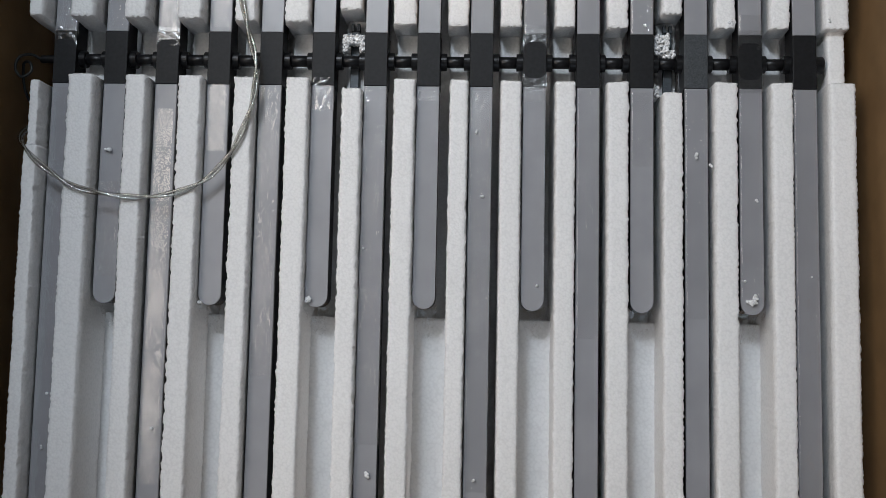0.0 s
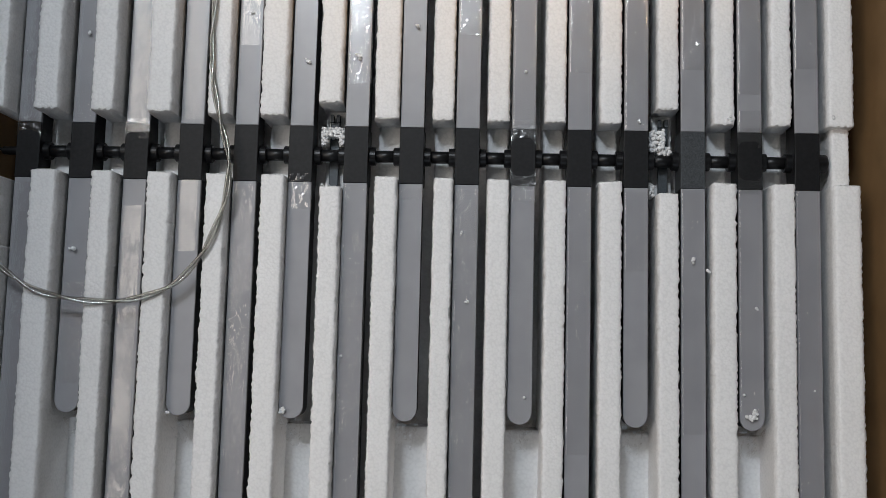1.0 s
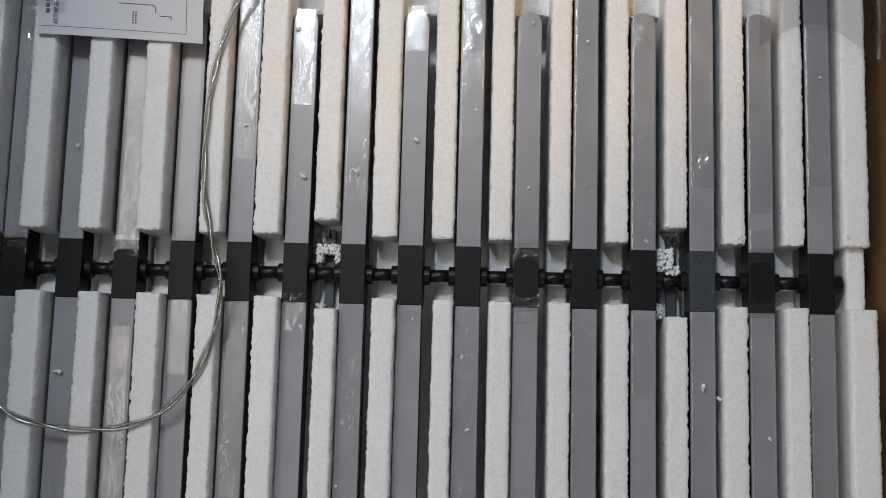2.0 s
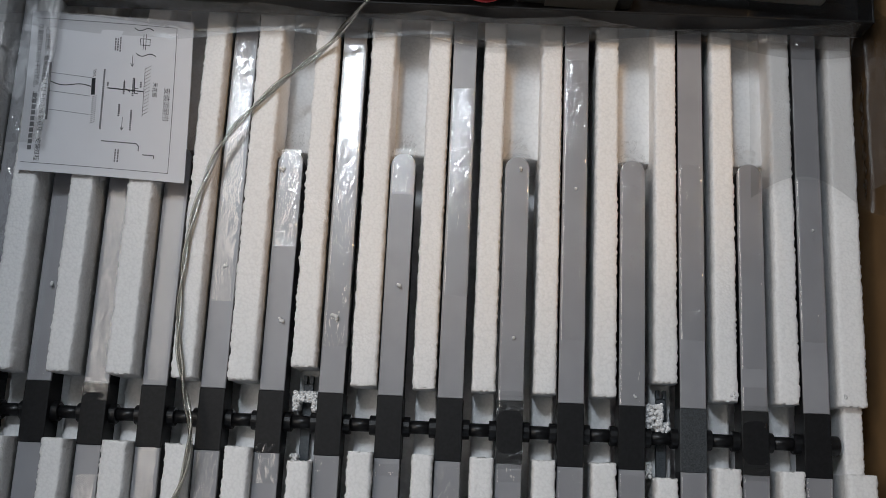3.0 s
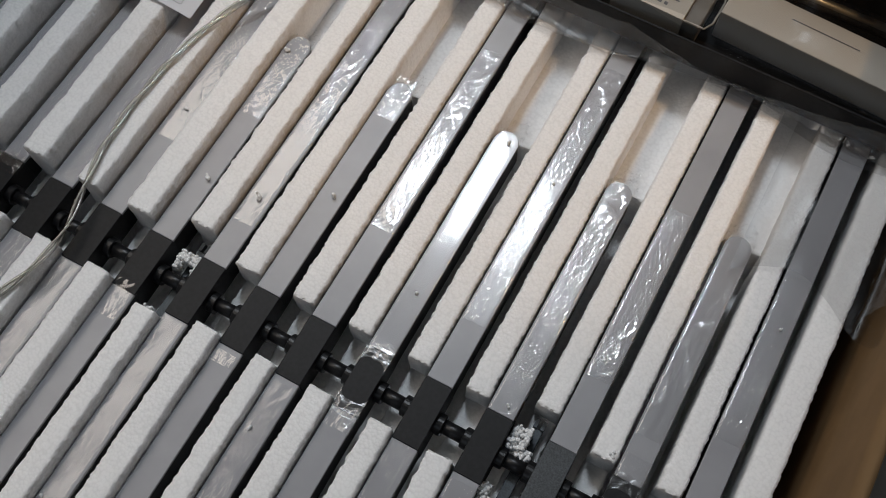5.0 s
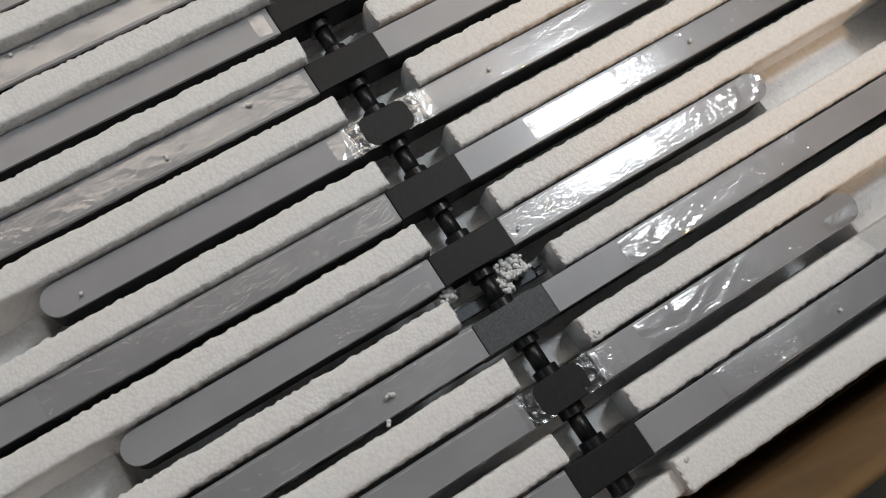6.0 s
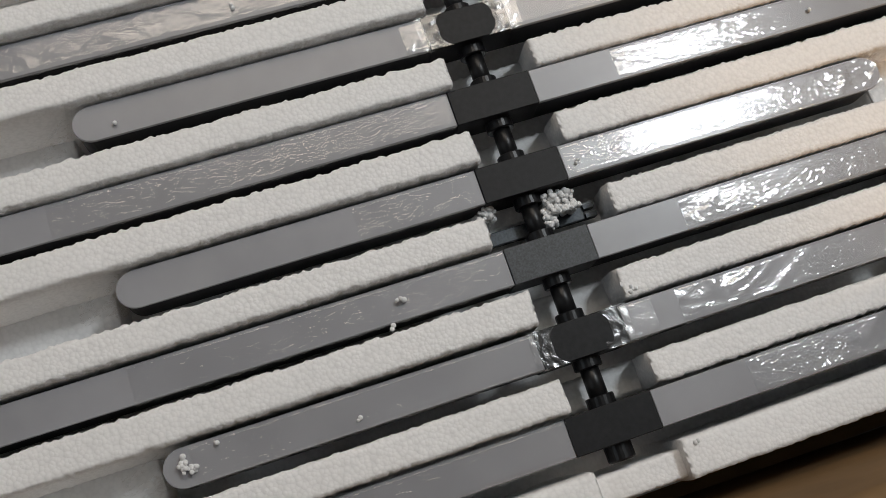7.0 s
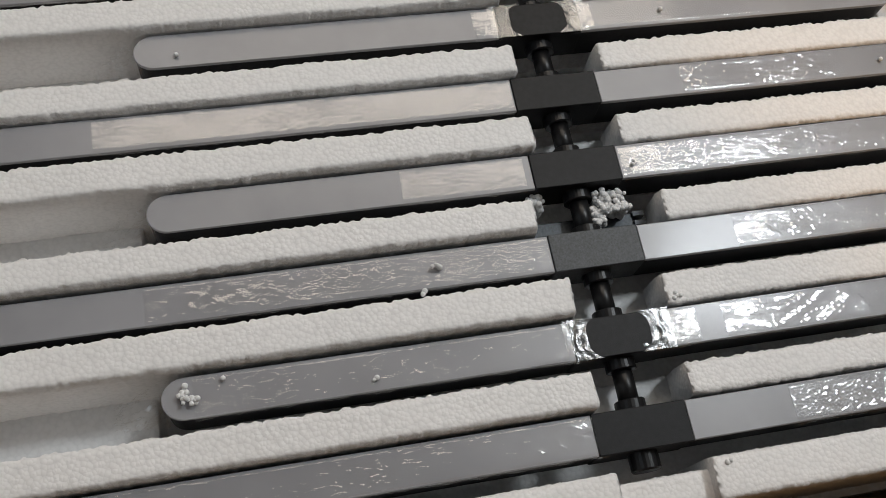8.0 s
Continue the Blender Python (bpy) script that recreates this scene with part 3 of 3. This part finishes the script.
stroke("drawing_joint", [[(0.61, 0.55), (0.64, 0.53)], [(0.665, 0.555), (0.685, 0.555)], [(0.665, 0.525), (0.685, 0.525)], [(0.665, 0.555), (0.665, 0.525)], [(0.6, 0.6), (0.606, 0.55)], [(0.66, 0.62), (0.665, 0.555)]], 0.0007)
stroke("drawing_arrow", [[(0.64, 0.76), (0.64, 0.69)], [(0.64, 0.69), (0.63, 0.71)], [(0.64, 0.69), (0.65, 0.71)], [(0.605, 0.37), (0.605, 0.29)], [(0.605, 0.29), (0.595, 0.31)], [(0.605, 0.29), (0.615, 0.31)]], 0.0005, GREY_INK)
stroke("drawing_clip", [[(0.68, 0.87), (0.74, 0.87)], [(0.68, 0.87), (0.68, 0.83)], [(0.74, 0.87), (0.74, 0.83)], [(0.68, 0.83), (0.74, 0.83)], [(0.7, 0.9), (0.7, 0.80)], [(0.715, 0.9), (0.715, 0.80)]], 0.0005)
stroke("drawing_tail", [[(0.64 + 0.12 * k / 10, 0.935 - 0.012 * math.sin(k * 0.62) - 0.012 * k / 10) for k in range(11)], [(0.66 + 0.12 * k / 10, 0.775 - 0.012 * math.sin(k * 0.62) - 0.012 * k / 10) for k in range(11)]], 0.0008)
stroke("drawing_hook", [[(0.49, 0.215), (0.70, 0.215)], [(0.70, 0.215), (0.715, 0.20)], [(0.715, 0.20), (0.715, 0.17)], [(0.74, 0.15), (0.81, 0.15)], [(0.81, 0.15), (0.81, 0.13)]], 0.0009, GREY_INK)


# ---- clear cable ----
CABLE_LINE = [(0.0, 0.39, 0.052), (-0.016, 0.378, 0.052), (-0.034, 0.363, 0.046), (-0.053, 0.346, 0.03), (-0.075, 0.328, 0.015), (-0.111, 0.296, 0.0145), (-0.138, 0.265, 0.016), (-0.157, 0.236, 0.018), (-0.169, 0.202, 0.0185), (-0.177, 0.163, 0.0185),
              (-0.180, 0.126, 0.0185), (-0.180, 0.092, 0.0185), (-0.177, 0.059, 0.0185), (-0.170, 0.027, 0.0175), (-0.1605, -0.010, 0.0175), (-0.161, -0.041, 0.0185), (-0.169, -0.070, 0.0185), (-0.182, -0.097, 0.0185),
              (-0.202, -0.120, 0.019), (-0.230, -0.133, 0.020), (-0.261, -0.138, 0.021), (-0.293, -0.136, 0.023), (-0.324, -0.129, 0.024), (-0.351, -0.113, 0.0245), (-0.368, -0.098, 0.025), (-0.379, -0.083, 0.019), (-0.383, -0.068, -0.004)]


def twisted(name, line, off, r, pitch, label, mats, per=14):
    """A pair of clear strands, twisted, each with a metal core."""
    th = thing(name, label, "cable")
    pts = smooth_line(line, per)
    cum = 0.0
    runs = [[], []]
    for i, p in enumerate(pts):
        if i:
            cum += (p - pts[i - 1]).length
        d = (pts[min(i + 1, len(pts) - 1)] - pts[max(i - 1, 0)]).normalized()
        u = d.cross(Vector((0, 0, 1))).normalized()
        w = d.cross(u)
        a = cum * math.tau / pitch
        for k in (0, 1):
            runs[k].append(p + off * (math.cos(a + k * math.pi) * u + math.sin(a + k * math.pi) * w))
    for run in runs:
        s = part("strand", tube(run, r, 10), mats[0], th, "clear plastic strand", smooth=True)
        part("core", tube(run, r * 0.36, 6), mats[1], s, "silvery wire core", smooth=True)
    return th


twisted("twisted_cable", CABLE_LINE, 0.0015, 0.0017, 0.085, "clear twisted two-core cable looped over the light bars", (CABLE, COPPER))

# ---- ceiling canopy and the fittings in it ----
CB = 0.001
canopy = thing("ceiling_canopy", "long black metal ceiling canopy turned upward to hold the fittings", "lamp canopy")
part("base_plate", box(-0.306, 0.40, 0.384, 0.505, CB, CB + 0.0015), BLACK, canopy)
part("front_flange", box(-0.306, 0.40, 0.382, 0.384, CB, CB + 0.03, 0.0006), BLACK, canopy)
part("back_flange", box(-0.306, 0.40, 0.505, 0.507, CB, CB + 0.03, 0.0006), BLACK, canopy)
part("end_flange", box(-0.308, -0.306, 0.382, 0.507, CB, CB + 0.03, 0.0006), BLACK, canopy)
part("end_flange", box(0.40, 0.402, 0.382, 0.507, CB, CB + 0.03, 0.0006), BLACK, canopy)
IZ = CB + 0.0015
tagged(new("black_box", mesh_of("black_box", box(-0.303, -0.256, 0.402, 0.50, IZ, IZ + 0.034, 0.0015), BLACK)), "plain black box standing in the black canopy", "box")
tube_ob = new("metal_tube", mesh_of("metal_tube", lathe_x([(0.10, 0.0055), (0.345, 0.0055)], 0.488, IZ + 0.0056), ALU, True))
tagged(tube_ob, "thin silver metal tube lying in the black canopy", "tube")

# perforated power supply
psu = thing("power_supply", "pale perforated metal power supply with screw terminals in the canopy", "power supply")
PX0, PX1, PY0, PY1, PZ = -0.20, 0.058, 0.405, 0.452, IZ + 0.032


def perforated(x0, x1, y0, y1, z, zones, pitch, r):
    """A sheet pierced by round holes in the zones, at a staggered pitch."""
    bm = bmesh.new()
    nx = int(round((x1 - x0) / pitch))
    ny = int(round((y1 - y0) / (pitch * 0.866)))
    dx, dy = (x1 - x0) / nx, (y1 - y0) / ny
    for j in range(ny):
        cy = y0 + (j + 0.5) * dy
        for i in range(nx):
            cx = x0 + (i + 0.5 + (0.25 if j % 2 else -0.25)) * dx
            bx0, bx1 = cx - dx / 2, cx + dx / 2
            ring = [(bx0, cy - dy / 2), (cx, cy - dy / 2), (bx1, cy - dy / 2), (bx1, cy), (bx1, cy + dy / 2), (cx, cy + dy / 2), (bx0, cy + dy / 2), (bx0, cy)]
            outer = [bm.verts.new((*p, z)) for p in ring]
            if any(a <= cx <= b and c <= cy <= d for a, b, c, d in zones):
                inner = [bm.verts.new((cx + r * math.cos(math.radians(t)), cy + r * math.sin(math.radians(t)), z)) for t in (225, 270, 315, 0, 45, 90, 135, 180)]
                deep = [bm.verts.new((q.co.x, q.co.y, z - 0.0012)) for q in inner]
                for k in range(8):
                    bm.faces.new((outer[k], outer[(k + 1) % 8], inner[(k + 1) % 8], inner[k]))
                    bm.faces.new((inner[k], inner[(k + 1) % 8], deep[(k + 1) % 8], deep[k]))
            else:
                bm.faces.new(outer)
    return bm


part("perforated_cover", perforated(PX0, PX1, PY0, PY1, PZ, [(-0.045, 0.036, 0.408, 0.449), (-0.125, -0.085, 0.43, 0.449), (-0.175, -0.13, 0.408, 0.449)], 0.0062, 0.0023), PSU_METAL, psu, "pale cover with round vent holes")
part("front_side", box(PX0, PX1, PY0 - 0.001, PY0, IZ, PZ), PSU_METAL, psu)
part("back_side", box(PX0, PX1, PY1, PY1 + 0.001, IZ, PZ), PSU_METAL, psu)
part("end_side", box(PX0 - 0.001, PX0, PY0 - 0.001, PY1 + 0.001, IZ, PZ), PSU_METAL, psu)
# Black slab puts the shade of the case's inside behind the vent holes
part("dark_inside", box(PX0, PX1, PY0, PY1, IZ, IZ + 0.012), BLACK, psu, "dark inside seen through the holes")
part("terminal_block", box(0.060, 0.085, 0.404, 0.453, IZ, IZ + 0.018, 0.001), BLACK, psu, "black screw terminal block")
for k in range(4):
    bm = bmesh.new()
    bmesh.ops.create_cone(bm, cap_ends=True, segments=14, radius1=0.0036, radius2=0.0033, depth=0.003, matrix=Matrix.Translation((0.072, 0.411 + k * 0.0115, IZ + 0.0195)))
    box(0.0692, 0.0748, 0.4106 + k * 0.0115, 0.4114 + k * 0.0115, IZ + 0.0207, IZ + 0.0215, bm=bm)
    part("screw", bm, ALU, psu, "silver terminal screw")
part("sticker", box(-0.083, -0.063, 0.436, 0.4505, PZ + 0.0002, PZ + 0.0006), YELLOW, psu, "yellow warning sticker")
part("sticker_print", box(-0.079, -0.0775, 0.438, 0.448, PZ + 0.0007, PZ + 0.0009), INK, psu)
part("sticker_print", box(-0.0745, -0.0735, 0.438, 0.448, PZ + 0.0007, PZ + 0.0009), INK, psu)
part("sticker_print", box(-0.070, -0.069, 0.438, 0.448, PZ + 0.0007, PZ + 0.0009), INK, psu)

# driver with a printed label
driver = thing("led_driver", "small grey driver unit with a white printed label in the canopy", "lamp driver")
DT = pose(0.148, 0.423, IZ, 0, 0, -2)


def dpart(name, bm, mat, label=""):
    bmesh.ops.transform(bm, matrix=DT, verts=bm.verts)
    return part(name, bm, mat, driver, label)


dpart("shell", box(-0.052, 0.05, -0.022, 0.022, 0, 0.026, 0.0012), DRIVER_BODY, "dark grey shell")
dpart("label", box(-0.027, 0.036, -0.024, 0.024, 0.0, 0.0295, 0.0006), WHITE_CARD, "cream printed label sleeve")
for k in range(6):
    y = 0.012 - k * 0.0042
    dpart("label_print", box(-0.02 + 0.002 * (k % 3), -0.002 + 0.004 * (k % 2), y, y + 0.0012, 0.0296, 0.0298), GREY_INK)
    dpart("label_print", box(0.008, 0.022 + 0.004 * (k % 2), y - 0.0006, y + 0.0006, 0.0296, 0.0298), GREY_INK)
dpart("label_title", box(-0.008, 0.012, 0.0165, 0.019, 0.0296, 0.0298), GREY_INK)
for k in range(6):
    dpart("label_mark", box(-0.012 + k * 0.0055, -0.009 + k * 0.0055, -0.0175, -0.0145, 0.0296, 0.0298), GREY_INK)
for s in (-1, 1):
    x = -0.054 if s < 0 else 0.052
    dpart("end_bracket", tube([(x + 0.03 * -s * 0.8, 0.023, 0.028), (x + s * 0.002, 0.022, 0.028), (x + s * 0.006, 0.012, 0.026), (x + s * 0.006, -0.012, 0.026), (x + s * 0.002, -0.022, 0.028), (x - s * 0.024, -0.023, 0.028)], 0.0009, 6), PSU_METAL, "pale bent wire bracket")

carton_small = thing("white_box", "long plain white card box lying in the black canopy", "box")
WT = pose(0.292, 0.433, IZ, 0, 0, -3.0)
for nm, q, mt in (("shell", (-0.080, 0.080, -0.019, 0.019, 0, 0.032, 0.0009), WHITE_CARD), ("print_line", (-0.028, 0.03, 0.0045, 0.0055, 0.0321, 0.0323, 0), GREY_INK), ("end_flap", (0.0801, 0.0808, -0.018, 0.018, 0.002, 0.031, 0), WHITE_CARD)):
    bm = box(*q)
    bmesh.ops.transform(bm, matrix=WT, verts=bm.verts)
    part(nm, bm, mt, carton_small)
tagged(new("white_sleeve", mesh_of("white_sleeve", box(0.155, 0.37, 0.455, 0.475, IZ, IZ + 0.02, 0.002), BAG)), "frosted clear plastic sleeve behind the white box", "plastic sleeve")

# coil of clear cable on the power supply
coil = thing("cable_coil", "coil of thin clear cable resting on the power supply", "cable")
g = random.Random(11)
for k in range(11):
    rx, ry = 0.056 + g.uniform(-0.01, 0.008), 0.026 + g.uniform(-0.006, 0.006)
    cx, cy = -0.098 + g.uniform(-0.006, 0.006), 0.424 + g.uniform(-0.004, 0.004)
    loop = [(cx + rx * math.cos(a), cy + ry * math.sin(a) + 0.006 * math.sin(2 * a + k), PZ + 0.003 + 0.0011 * k + 0.002 * math.sin(3 * a + k)) for a in [j * math.tau / 40 for j in range(41)]]
    part("turn", tube(loop, 0.00125, 8), CABLE, coil, "clear cable turn", smooth=True)
part("core", tube(loop, 0.0006, 6), COPPER, coil, smooth=True)
part("cable_tie", tube([(-0.058, 0.434, PZ + 0.001), (-0.056, 0.428, PZ + 0.018), (-0.045, 0.42, PZ + 0.018), (-0.043, 0.414, PZ + 0.002)], 0.0012, 8), CABLE, coil)

wire = thing("red_and_black_wire", "thin looped red and black wire by the driver", "wire")
for k, (m, r) in enumerate(((RED, 0.0235), (RED, 0.0215), (DARK_WIRE, 0.0225))):
    line = [(0.066 + r * math.cos(a) + 0.001 * k, 0.409 + r * 1.0 * math.sin(a), PZ + 0.004 + 0.002 * k + 0.003 * math.sin(a)) for a in [0.2 + j * 5.9 / 40 for j in range(41)]]
    part("loop", tube(line, 0.0012, 8), m, wire, ("red" if m is RED else "black") + " insulated wire", smooth=True)
part("tail", tube(smooth_line([(0.066, 0.392, PZ + 0.003), (0.075, 0.41, PZ + 0.006), (0.092, 0.43, PZ + 0.006), (0.10, 0.455, PZ)], 8), 0.0011, 8), CABLE, wire, "clear lead", smooth=True)
part("tail", tube(smooth_line([(0.06, 0.39, PZ + 0.003), (0.052, 0.404, PZ + 0.005), (0.057, 0.418, PZ + 0.002)], 8), 0.001, 8), CABLE, wire, "clear lead", smooth=True)


for ob in (canopy, psu, driver, carton_small, coil, wire, tube_ob, bpy.data.objects["black_box"], bpy.data.objects["white_sleeve"]):
    ob.location = (-0.001, -0.0238, 0.013)
    ob.rotation_euler = (0, math.radians(2.0), 0)
psu.location.x += 0.004
carton_small.location.x -= 0.004


# ---- clear plastic bags ----
def bag(name, label, at, nx, ny):
    ob = new(name, mesh_of(name, sheet(nx, ny, at), BAG, True))
    return tagged(ob, label, "plastic bag")


def over_canopy(u, v):
    x = -0.40 + 0.80 * u
    y = 0.35 + 0.148 * v + 0.02 * noise.noise((x * 7, 0.2, 4.0)) * (1 - v)
    w = noise.noise((x * 14, y * 22, 3.0)) + 0.5 * noise.noise((x * 40, y * 34, 8.0))
    lift = min(1.0, max(0.0, (v - 0.02) / 0.34))
    y -= 0.012 * noise.noise((x * 9, 0.4, 1.0)) * (1 - v)
    return (x, y - 0.012, 0.005 + max(rib_top(x, y), 0.011 - 0.035 * x) + 0.04 * lift * lift * (3 - 2 * lift) + 0.0045 * w * (0.4 + lift))


big_bag = bag("accessory_bag", "crinkled clear plastic bag lying over the fittings", over_canopy, 150, 40)


def hem(u, v):
    x = -0.38 + 0.77 * u
    w = noise.noise((x * 26, v * 2.0, 6.0)) + 0.6 * noise.noise((x * 70, v * 4, 1.0))
    return (x, 0.357 + 0.014 * noise.noise((x * 6, 0.5, 9.0)) - 0.012 + 0.016 * v, 0.006 + max(0.0, rib_top(x, 0.3)) + 0.026 * v * v + 0.0035 * w)


part("folded_hem", sheet(260, 10, hem), HAZY, big_bag, "cloudy folded hem", smooth=True)


def corner_bag(u, v):
    x = 0.300 + 0.138 * u
    y = 0.206 + 0.02 * math.sin(u * 5) + (0.385 - 0.206) * v
    w = noise.noise((x * 22, y * 12, 5.0)) + 0.5 * noise.noise((x * 60, y * 28, 2.0))
    drop = max(0.0, x - 0.402)
    return (min(x, 0.409 + 0.1 * drop), y, 0.006 + 0.0035 * w + drop * 1.0)


side_bag = bag("corner_bag", "crinkled clear plastic bag draped over foam and bar ends", corner_bag, 60, 70)


def flap(u, v):
    y = 0.215 + 0.172 * u
    h = steps([(0.0, 0.058), (0.2, 0.085), (0.7, 0.056), (1.0, 0.004)], u)
    w = noise.noise((y * 30, v * 3.0, 4.0)) + 0.5 * noise.noise((y * 80, v * 7.0, 2.0))
    return (0.4005 + 0.008 * v + 0.0008 * w, y, 0.005 + h * v + 0.002 * w)


def seal(u, v):
    y = 0.213 + 0.11 * u
    w = noise.noise((y * 90, v * 2.0, 7.0)) + 0.6 * noise.noise((y * 200, v * 5.0, 3.0))
    return (0.3985 + 0.006 * v + 0.002 * w, y, 0.004 - 0.022 * v + 0.0015 * w)


part("loose_flap", sheet(60, 20, flap), HAZY, side_bag, "hazy loose flap against the carton", smooth=True)
part("sealed_edge", sheet(90, 8, seal), CABLE, side_bag, "shiny crinkled sealed edge", smooth=True)


def left_bag(u, v):
    x, y = -0.398 + 0.088 * u + 0.012 * noise.noise((v * 6, 2.0, 1.0)), 0.225 + 0.215 * v
    w = noise.noise((x * 24, y * 13, 9.0)) + 0.5 * noise.noise((x * 60, y * 30, 4.0))
    return (x, y, 0.040 + 0.0035 * w - 0.004 * u)


corner = bag("foam_corner_bag", "crinkled clear plastic bag lying over the foam beside the sheet", left_bag, 36, 70)
part("folded_hem", sheet(6, 90, lambda u, v: Vector(left_bag(0.92 + 0.1 * u, v)) + Vector((0, 0, 0.0015 + 0.002 * math.sin(u * math.pi)))), HAZY, corner, "cloudy folded hem", smooth=True)


def tail(i, sgn, seed):
    """The loose end of a bar's clear sleeve, past its tip."""
    x0, tip = (i - 8) * P, (0.2375 if sgn > 0 else -0.2355)

    def at(u, v):
        w = noise.noise((u * 4 + seed, v * 5, seed)) + 0.6 * noise.noise((u * 11, v * 12 + seed, 3.0))
        return (x0 + (u - 0.5) * 0.026 * (1 - 0.5 * v) + 0.003 * w * v, tip - sgn * 0.004 + sgn * 0.03 * v, -0.001 - 0.022 * v + 0.004 * w * (0.3 + v))
    ob = new("sleeve_end", mesh_of("sleeve_end", sheet(14, 16, at), FILM, True))
    return tagged(ob, "loose crinkled end of a clear film sleeve", "plastic film", "loose film ends")


for i in range(2, 15, 2):
    tail(i, -1, i * 3.3)
    tail(i, 1, i * 3.3 + 50)


# black lead curled up at the end of the rod
lead = thing("black_lead", "thin black electric lead curled beside the foam edge", "wire")
part("loop", tube(smooth_line([(-0.379, 0.001, -0.0125), (-0.386, 0.004, -0.008), (-0.394, 0.0, 0.0), (-0.397, -0.012, 0.002), (-0.391, -0.02, 0.0), (-0.384, -0.013, -0.004), (-0.387, -0.004, -0.006), (-0.395, -0.006, -0.01), (-0.396, -0.03, -0.02), (-0.39, -0.05, -0.04)], 8), 0.0014, 8), DARK_WIRE, lead, smooth=True)
